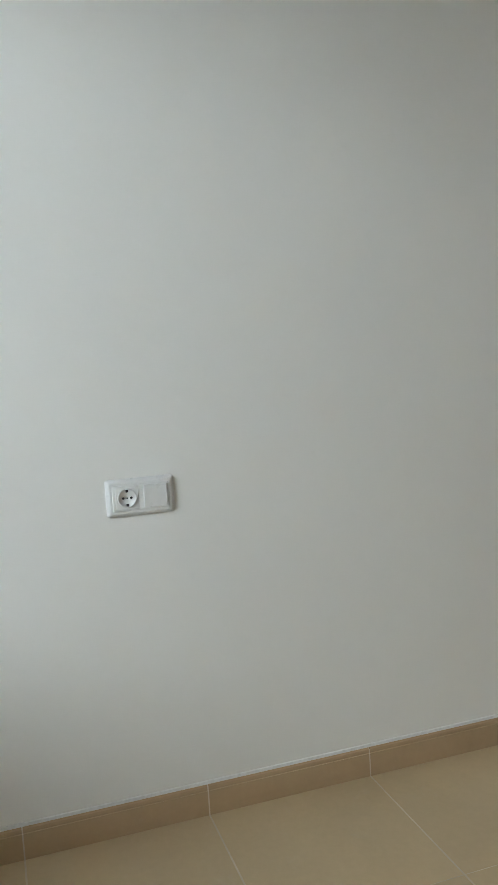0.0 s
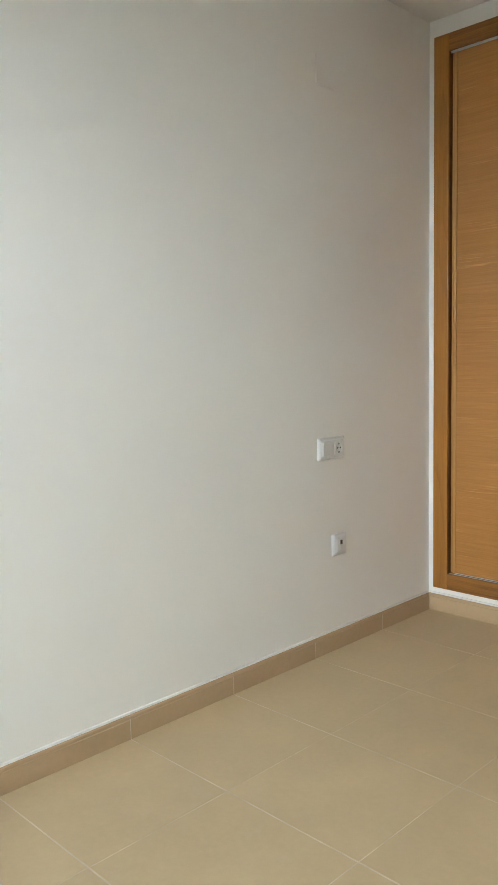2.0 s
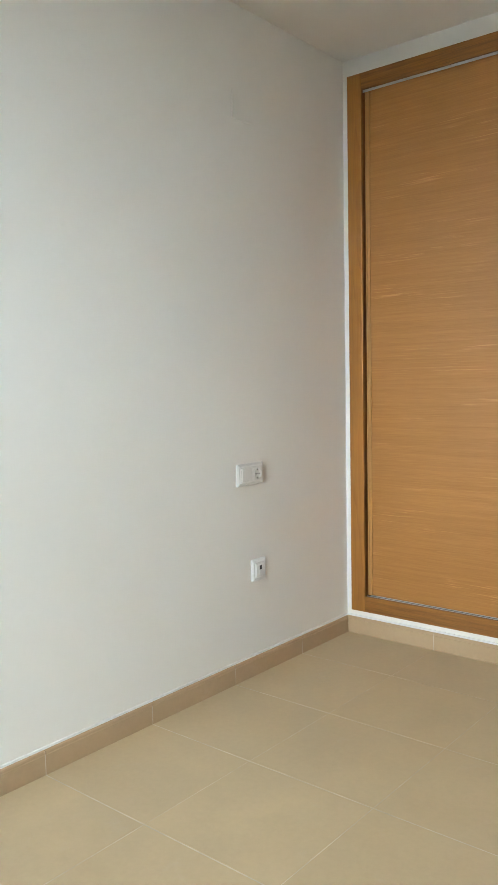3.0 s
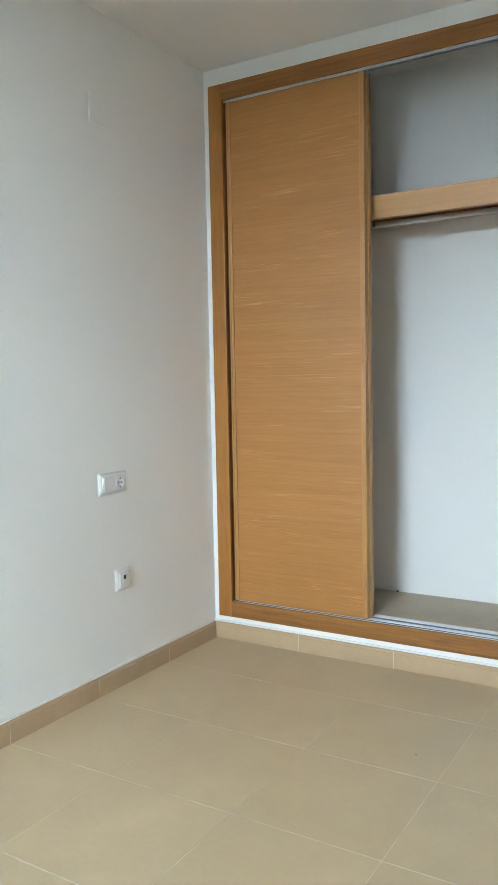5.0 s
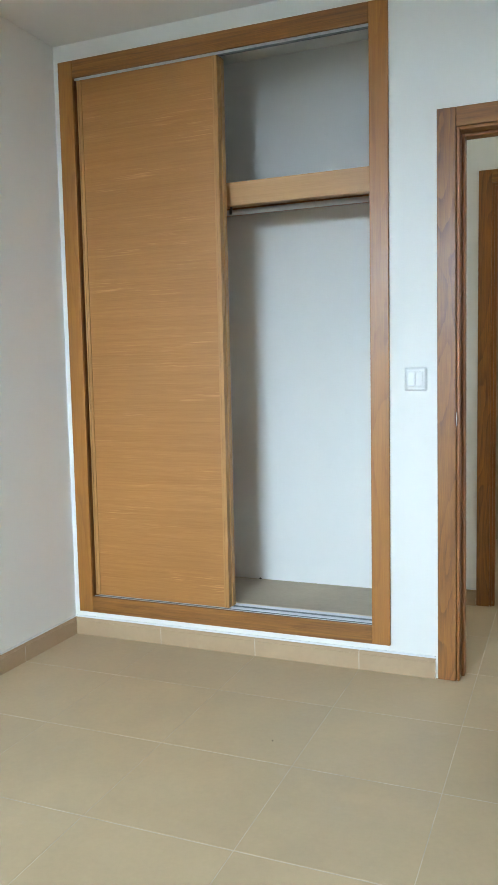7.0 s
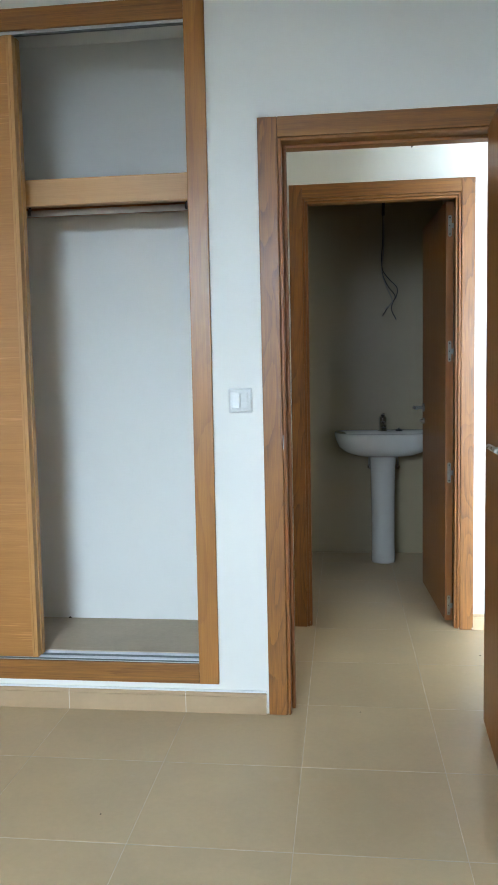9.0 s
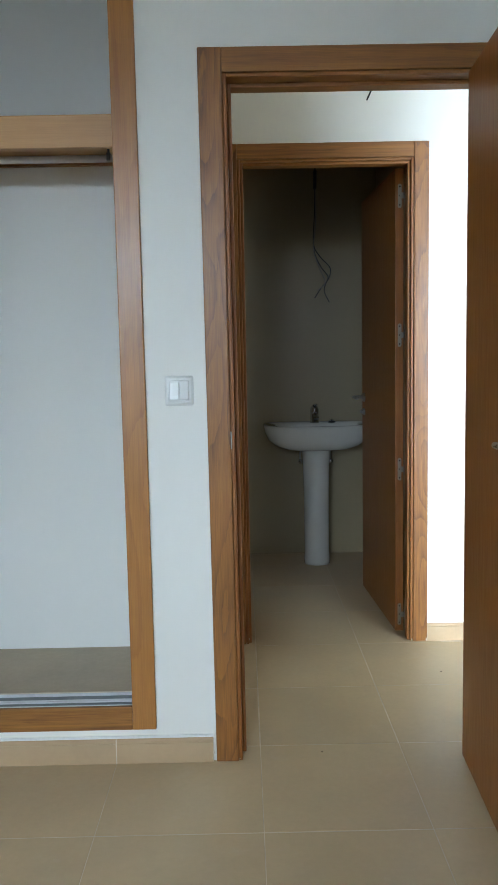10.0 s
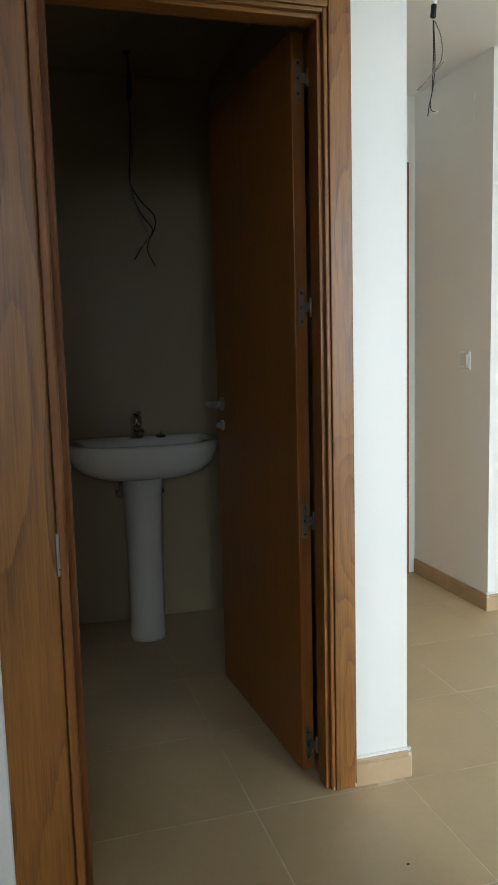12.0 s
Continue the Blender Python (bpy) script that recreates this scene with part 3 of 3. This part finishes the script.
def outlet(t, cx):
    """Two-pin earthed outlet: square insert, round well, pin holes and earth clips."""
    part("insert", plate(cx, 0, 0.054, 0.054, 0.0018, 0.002, 0.0008, -0.0126), PLASTIC, t)
    ring = [[Vector((cx + r * math.cos(a * math.pi / 16), y, r * math.sin(a * math.pi / 16))) for a in range(32)] for r, y in ((0.0225, -0.0146), (0.0222, -0.0168), (0.0205, -0.0172), (0.0197, -0.0150))]
    well = part("well", smooth(loft(ring)), PLASTIC, t)
    for px in (-0.0095, 0.0, 0.0095):
        part("pin_hole", rod((cx + px, -0.0148, 0.0), (cx + px, -0.0157, 0.0), 0.0030 if px else 0.0016, 12, False), DARK, well)
    for sz in (1, -1):
        part("earth_clip", box((cx - 0.003, -0.0162, sz * 0.0165 - 0.003), (cx + 0.003, -0.0148, sz * 0.0165 + 0.003), 0.0005), DARK, well)


def west(y, z):
    return pose(0.0, y, z, 0, 0, 90)


s = base_plate(west(-2.720, 0.818), 0.161, "white double plate with outlet and light switch on the wall", "socket switch", "bedside plates")
outlet(s, -0.033)
rocker(s, 0.034, 0.056, 0.05)
s = base_plate(west(-0.708, 0.818), 0.161, "white double plate with light switch and outlet near the wardrobe", "socket switch", "bedside plates")
rocker(s, -0.034, 0.056, 0.05)
outlet(s, 0.033)
s = base_plate(west(-0.665, 0.427), 0.088, "white aerial and data outlet low on the wall", "data outlet")
part("insert", plate(0, 0, 0.054, 0.054, 0.0028, 0.002, 0.001, -0.0126), PLASTIC, s)
part("port", box((-0.007, -0.0164, 0.002), (0.006, -0.0150, 0.019), 0.0005), DARK, s, "black data port")
part("flap", box((-0.009, -0.0172, -0.018), (0.009, -0.0150, 0.000), 0.001), PLASTIC, s)
s = base_plate(pose(1.5615, 0.0, 1.146), 0.084, "white double rocker light switch between wardrobe and door", "light switch")
rocker(s, -0.0145, 0.028, -0.09)
rocker(s, 0.0145, 0.028, 0.04)
s = base_plate(pose(3.70, 2.315, 1.140, 0, 0, -90), 0.084, "white light switch on the hall wall corner", "light switch")
rocker(s, 0.0, 0.056, 0.04)


def blank_cover(m, label):
    t = tagged(part("junction_cover", plate(0, 0, 0.115, 0.110, 0.0040, 0.002, 0.0010), WALL), label, "junction cover", "junction covers")
    t.matrix_basis = m


blank_cover(west(-0.712, 2.232), "flat square junction cover painted with the wall")
blank_cover(pose(3.70, 2.320, 2.252, 0, 0, -90), "flat square junction cover high on the hall wall")

# ---- bathroom: washbasin, tap, wires ----
def basin_ring(hw, front, back, z, n=40, cx=2.190):
    """A D-shaped outline: straight at the wall, full and rounded to the front."""
    pts = []
    for i in range(n):
        a = 2 * math.pi * i / n
        c, q = math.cos(a), math.sin(a)
        px = hw * math.copysign(abs(c) ** 0.62, c)
        py = front * math.copysign(abs(q) ** 0.78, q) if q < 0 else back * math.copysign(abs(q) ** 0.22, q)
        pts.append(Vector((cx + px, 2.42 + py, z)))
    return pts


basin = thing("washbasin", pose(0, 0, 0), "white ceramic washbasin on a pedestal against the wall", "washbasin")
part("bowl", smooth(loft([basin_ring(0.150, 0.150, 0.17, 0.694), basin_ring(0.205, 0.185, 0.172, 0.700), basin_ring(0.260, 0.220, 0.174, 0.722), basin_ring(0.298, 0.243, 0.176, 0.755),
     basin_ring(0.317, 0.254, 0.178, 0.800), basin_ring(0.324, 0.258, 0.178, 0.832), basin_ring(0.323, 0.257, 0.178, 0.841), basin_ring(0.317, 0.251, 0.176, 0.845), basin_ring(0.304, 0.240, 0.170, 0.846),
     basin_ring(0.256, 0.222, 0.060, 0.840), basin_ring(0.236, 0.202, 0.050, 0.815), basin_ring(0.165, 0.140, 0.030, 0.740), basin_ring(0.05, 0.05, 0.01, 0.720)])), GLAZE, basin)


def pedestal_ring(w, d, z, n=28):
    return [Vector((2.178 + w * math.cos(2 * math.pi * i / n), 2.372 + (d if math.sin(2 * math.pi * i / n) < 0 else 0.06) * math.copysign(abs(math.sin(2 * math.pi * i / n)) ** 0.8, math.sin(2 * math.pi * i / n)), z)) for i in range(n)]


part("pedestal", smooth(loft([pedestal_ring(0.077, 0.088, 0.0), pedestal_ring(0.077, 0.088, 0.02), pedestal_ring(0.074, 0.085, 0.10), pedestal_ring(0.075, 0.086, 0.40), pedestal_ring(0.080, 0.092, 0.62), pedestal_ring(0.086, 0.100, 0.700)])), GLAZE, basin)
tap = thing("basin_tap", pose(2.186, 2.520, 0.841), "chrome single lever tap on the washbasin", "tap")
part("body", smooth(loft([[Vector((r * math.cos(a * 0.3927), r * math.sin(a * 0.3927), z)) for a in range(16)] for z, r in ((0, 0.030), (0.006, 0.030), (0.010, 0.026), (0.060, 0.025), (0.072, 0.027), (0.090, 0.026), (0.102, 0.019), (0.107, 0.008))])), CHROME, tap)
part("spout", smooth(loft([[Vector((0.016 * math.cos(a * 0.5236), y, z + h * math.sin(a * 0.5236))) for a in range(12)] for y, z, h in ((-0.005, 0.042, 0.018), (-0.05, 0.050, 0.014), (-0.100, 0.046, 0.012), (-0.122, 0.036, 0.010))])), CHROME, tap)
part("lever", smooth(loft([[Vector((w * math.cos(a * 0.5236), y, z + 0.006 * math.sin(a * 0.5236))) for a in range(12)] for y, z, w in ((0.018, 0.104, 0.012), (-0.02, 0.112, 0.016), (-0.060, 0.116, 0.014), (-0.088, 0.116, 0.010))])), CHROME, tap)
plug = thing("basin_plug", pose(2.290, 2.515, 0.840), "black rubber plug lying on the basin rim", "plug")
part("stopper", smooth(loft([[Vector((r * math.cos(a * 0.3927), r * math.sin(a * 0.3927), z)) for a in range(16)] for z, r in ((0, 0.020), (0.004, 0.024), (0.010, 0.024), (0.013, 0.015))])), DARK, plug)
part("chain", tube([(0.0, 0.0, 0.016), (-0.020, -0.012, 0.006), (-0.045, -0.006, 0.0045), (-0.080, 0.000, 0.007)], 0.0022), STEEL, plug)
part("ring", rod((-0.004, 0, 0.012), (0.006, 0, 0.024), 0.005, 10), CHROME, plug)
for sx, valve_x in ((-1, 2.098), (1, 2.285)):
    v = thing("angle_valve", pose(valve_x, 2.598, 0.600), "chrome angle valve with a braided hose below the basin", "valve", "basin valves")
    part("body", rod((0, 0.002, 0), (0, -0.055, 0), 0.010), CHROME, v)
    part("knob", rod((0, -0.050, 0), (0, -0.078, 0), 0.015), CHROME, v)
    part("hose", tube([(0, -0.035, 0.008), (0, -0.035, 0.05), (-sx * 0.02, -0.05, 0.12), (-sx * 0.05, -0.08, 0.19)], 0.006), STEEL, v)


def hanging_wires(name, x, y, top, joint, strands, label, tape=False, gauge=0.0030, joint_length=0.055, lean=-0.18):
    """Bare lamp wires that hang from a hole in the ceiling. strands: lists of offsets."""
    w = thing(name, pose(x, y, top), label, "ceiling wires", "lamp wires")
    foot = lean * joint
    part("hole_rim", rod((0, 0, 0.0), (0, 0, -0.004), 0.016, 16), DARK, w)
    part("conduit_end", tube([(0, 0, 0), (0.003, 0.002, -joint * 0.4), (foot, 0, -joint)], 0.0105 if tape else 0.004), TAPE_WHITE if tape else WIRE_BLACK, w)
    part("connector", rod((foot, 0, -joint), (foot - 0.003, 0.001, -joint - joint_length), 0.010, 12), DARK, w, "black wire connector")
    for i, pts in enumerate(strands):
        part("wire", tube(pts, gauge), WIRE_GREY if i % 3 == 2 else WIRE_BLACK, w)


# bathroom lamp wires
hanging_wires("bathroom_wires", 2.180, 2.340, BATH_H, 0.075, [
    [(0.006, 0, -0.165), (0.008, 0, -0.290), (0.004, 0.003, -0.414), (-0.004, 0, -0.502), (0.036, 0.004, -0.569), (0.089, 0.006, -0.626), (0.082, 0, -0.688), (0.036, 0, -0.745), (-0.002, 0, -0.802)],
    [(0.003, 0.003, -0.165), (0.002, 0.004, -0.310), (-0.007, 0.002, -0.466), (0.002, 0, -0.549), (0.036, 0.004, -0.621), (0.077, 0, -0.678), (0.062, 0.004, -0.724), (0.055, 0, -0.766), (0.084, 0, -0.828)],
    [(0.008, -0.003, -0.165), (0.008, -0.004, -0.362), (-0.005, 0, -0.517), (0.024, -0.004, -0.621), (0.060, -0.004, -0.714), (0.012, 0, -0.761)]],
    "dark lamp wires hanging from the bathroom ceiling", joint_length=0.105, lean=0.10)
hanging_wires("hall_wires", 2.185, 0.550, HALL_H, 0.055, [
    [(-0.012, 0, -0.10), (0.010, 0, -0.17), (0.034, 0, -0.23), (0.040, 0, -0.275), (0.020, 0, -0.325)],
    [(-0.010, 0.003, -0.10), (-0.004, 0, -0.18), (-0.020, 0, -0.25)],
    [(-0.014, -0.002, -0.10), (0.000, 0, -0.16), (-0.008, 0, -0.21)]],
    "short lamp wires hanging from the hall ceiling")
hanging_wires("entrance_wires", 3.172, 1.682, HALL_H, 0.062, [
    [(-0.014, 0, -0.115), (-0.012, 0, -0.22), (-0.015, 0, -0.30), (-0.018, 0, -0.36), (-0.028, 0, -0.40), (-0.034, 0, -0.438)],
    [(-0.012, 0, -0.115), (-0.006, 0, -0.25), (-0.012, 0, -0.33), (-0.024, 0, -0.39), (-0.018, 0, -0.418), (0.002, 0, -0.420)],
    [(-0.008, 0, -0.115), (0.018, 0, -0.17), (0.020, 0, -0.24), (-0.010, 0, -0.285), (-0.066, 0, -0.345), (-0.074, 0, -0.352), (-0.064, 0, -0.342), (0.005, 0, -0.275), (0.028, 0, -0.25)]],
    "taped lamp wires hanging from the entrance ceiling", tape=True, gauge=0.0020, joint_length=0.045)

# ---- floors: tiles on a bed of grout ----
P, J = 0.445, 0.0038
X_JOINT, Y_BED, Y_HALL = 0.002, -0.382, 0.085
_tiles = {}


def tile_mesh(w, d, material):
    key = (round(w, 4), round(d, 4), material.name)
    if key not in _tiles:
        bm = bmesh.new()
        h, e = 0.006, 0.0006
        rings = []
        for inset, z in ((0.0, -h), (0.0, -e), (e, 0.0)):
            rings.append([Vector((sx * (w / 2 - inset), sy * (d / 2 - inset), z)) for sx, sy in ((-1, -1), (1, -1), (1, 1), (-1, 1))])
        loft(rings, bm=bm)
        me = bpy.data.meshes.new("tile")
        bm.to_mesh(me)
        bm.free()
        me.materials.append(material)
        _tiles[key] = me
    return _tiles[key]


def lay(parent, x0, x1, y0, y1, z, material, gap):
    ob = new("tile", tile_mesh(x1 - x0 - gap, y1 - y0 - J, material))
    ob.parent = parent
    ob.location = ((x0 + x1) / 2, (y0 + y1) / 2, z + random.uniform(-0.0003, 0.0003))


def joints(start, lo, hi):
    """Joint lines with pitch P between lo and hi, with the ends of the field."""
    k = math.ceil((lo - start) / P + 1e-6)
    inner = []
    while start + k * P < hi - 0.05:
        if start + k * P > lo + 0.05:
            inner.append(start + k * P)
        k += 1
    return [lo, *inner, hi]


def tiled(parent, xs, ys, z=0.0, material=TILE, gap=J):
    for a, b in zip(xs, xs[1:]):
        for c, d in zip(ys, ys[1:]):
            lay(parent, a, b, c, d, z, material, gap)


floor = solid("floor", boxes(((-0.12, BED_Y - 0.25, -0.20), (7.0, 2.92, -0.0005))), GROUT, "beige ceramic floor tiles with pale joints", "floor")
tiled(floor, joints(X_JOINT, 0.0, 2.62), joints(Y_BED, BED_Y, 0.085), gap=0.0020)
tiled(floor, joints(X_JOINT, 1.56, 2.672), joints(Y_HALL, 0.085, 0.975))
tiled(floor, joints(X_JOINT, 2.672, 6.9), joints(Y_HALL, LIV_Y, 2.80), gap=0.0022)
tiled(floor, joints(X_JOINT, 1.10, 2.59), joints(Y_HALL, 0.975, 2.60), gap=0.0026)
niche = solid("floor_niche", boxes(((0.0, 0.10, -0.0018), (1.46, 0.50, 0.185))), GROUT, "dusty tiled floor of the wardrobe niche", "floor")
tiled(niche, [0.0, 1.46], [0.10, 0.50], 0.186, NICHE_TILE)

# ---- skirting tiles ----
_skirts = {}


def skirt_mesh(length):
    """Skirting tile along local x, its back at y = 0, with a grooved and rounded top."""
    key = round(length, 4)
    if key not in _skirts:
        prof = [(0, 0), (-0.0105, 0), (-0.0105, 0.0625), (-0.0088, 0.0640), (-0.0088, 0.0655), (-0.0100, 0.0670), (-0.0095, 0.0740), (-0.0065, 0.0785), (0, 0.0795)]
        half = length / 2 - 0.0017
        bm = loft([[Vector((sx * half, y, z)) for y, z in prof] for sx in (-1, 1)])
        me = bpy.data.meshes.new("skirting_tile")
        bm.to_mesh(me)
        bm.free()
        me.materials.append(SKIRT)
        _skirts[key] = me
    return _skirts[key]


def skirting(name, stops, place, label):
    """A run of skirting tiles. place(s): the pose of the wall's foot at the length s along the run."""
    lo, hi = min(stops), max(stops)
    half = (hi - lo) / 2
    run = solid(name, boxes(((-half, -0.0101, 0.0005), (half, -0.0002, 0.0630)), ((-half, -0.0085, 0.0630), (half, -0.0002, 0.0740))), GROUT, label, "skirting")
    part("sealant", box((-half, -0.0060, 0.0770), (half, -0.0002, 0.0865), 0.0015), CAULK, run, "thin white sealant line")
    run.matrix_basis = place((lo + hi) / 2)
    for a, b in zip(stops, stops[1:]):
        ob = new("skirting_tile", skirt_mesh(b - a))
        ob.parent = run
        ob.matrix_basis = Matrix.Translation(((a + b) / 2 - (lo + hi) / 2, random.uniform(-0.0004, 0.0), 0.0))


skirting("baseboard_west", joints(Y_BED, BED_Y, -0.011), lambda s: pose(0, s, 0, 0, 0, 90), "beige ceramic skirting tiles along the bedroom wall")
skirting("baseboard_north", joints(X_JOINT, 0.0, 1.637), lambda s: pose(s, 0, 0), "pale beige ceramic skirting tiles below the wardrobe")
skirting("baseboard_east", joints(Y_BED, BED_Y, -0.002), lambda s: pose(2.62, -4.202 - s, 0, 0, 0, -90), "beige ceramic skirting tiles along the side wall")
skirting("baseboard_south", joints(X_JOINT, 0.012, 2.608), lambda s: pose(2.62 - s, BED_Y, 0, 0, 0, 180), "beige ceramic skirting tiles below the window")
skirting("baseboard_hall_a", joints(X_JOINT, 1.56, 1.681), lambda s: pose(s, 1.0, 0), "beige ceramic skirting tiles beside the bathroom door")
skirting("baseboard_hall_b", joints(X_JOINT + 0.2, 2.529, 2.7005), lambda s: pose(s, 1.0, 0), "pale beige ceramic skirting tiles at the hall corner")
skirting("baseboard_entrance", joints(Y_HALL, 0.9895, 2.79), lambda s: pose(2.69, s, 0, 0, 0, 90), "beige ceramic skirting tiles beside the entrance")
skirting("baseboard_hall_c", [2.1095, 2.45, 2.79], lambda s: pose(3.70, 4.8995 - s, 0, 0, 0, -90), "beige ceramic skirting tiles on the projecting wall")
skirting("baseboard_living", joints(X_JOINT, 3.6895, 6.9), lambda s: pose(s, 2.12, 0), "beige ceramic skirting tiles in the living room")

# ---- crumbs of debris on the tiles ----
for cx, cy, size in ((1.226, -0.696, 0.0030), (1.975, 0.035, 0.0028), (2.505, 0.648, 0.0036)):
    bm = bmesh.new()
    bmesh.ops.create_icosphere(bm, subdivisions=2, radius=1.0)
    for v in bm.verts:
        v.co = Vector((v.co.x * random.uniform(0.8, 1.2), v.co.y * random.uniform(0.6, 0.9), max(v.co.z * 0.5, -0.3) + 0.3)) * size
    crumb = tagged(part("floor_crumb", bm, CRUMB), "tiny dark crumb of debris on the tiles", "debris", "crumbs on the floor")
    crumb.matrix_basis = pose(cx, cy, 0.0005, 0, 0, random.uniform(0, 360))
bm = bmesh.new()
bmesh.ops.create_icosphere(bm, subdivisions=2, radius=1.0)
for v in bm.verts:
    v.co = Vector((v.co.x * 0.007, v.co.y * 0.004, max(v.co.z, 0.0) * random.uniform(0.006, 0.010)))
chip = tagged(part("plaster_crumb", bm, CRUMB), "dark crumb of plaster at the wardrobe back", "debris", "crumbs on the floor")
chip.matrix_basis = pose(0.725, 0.490, 0.1866)
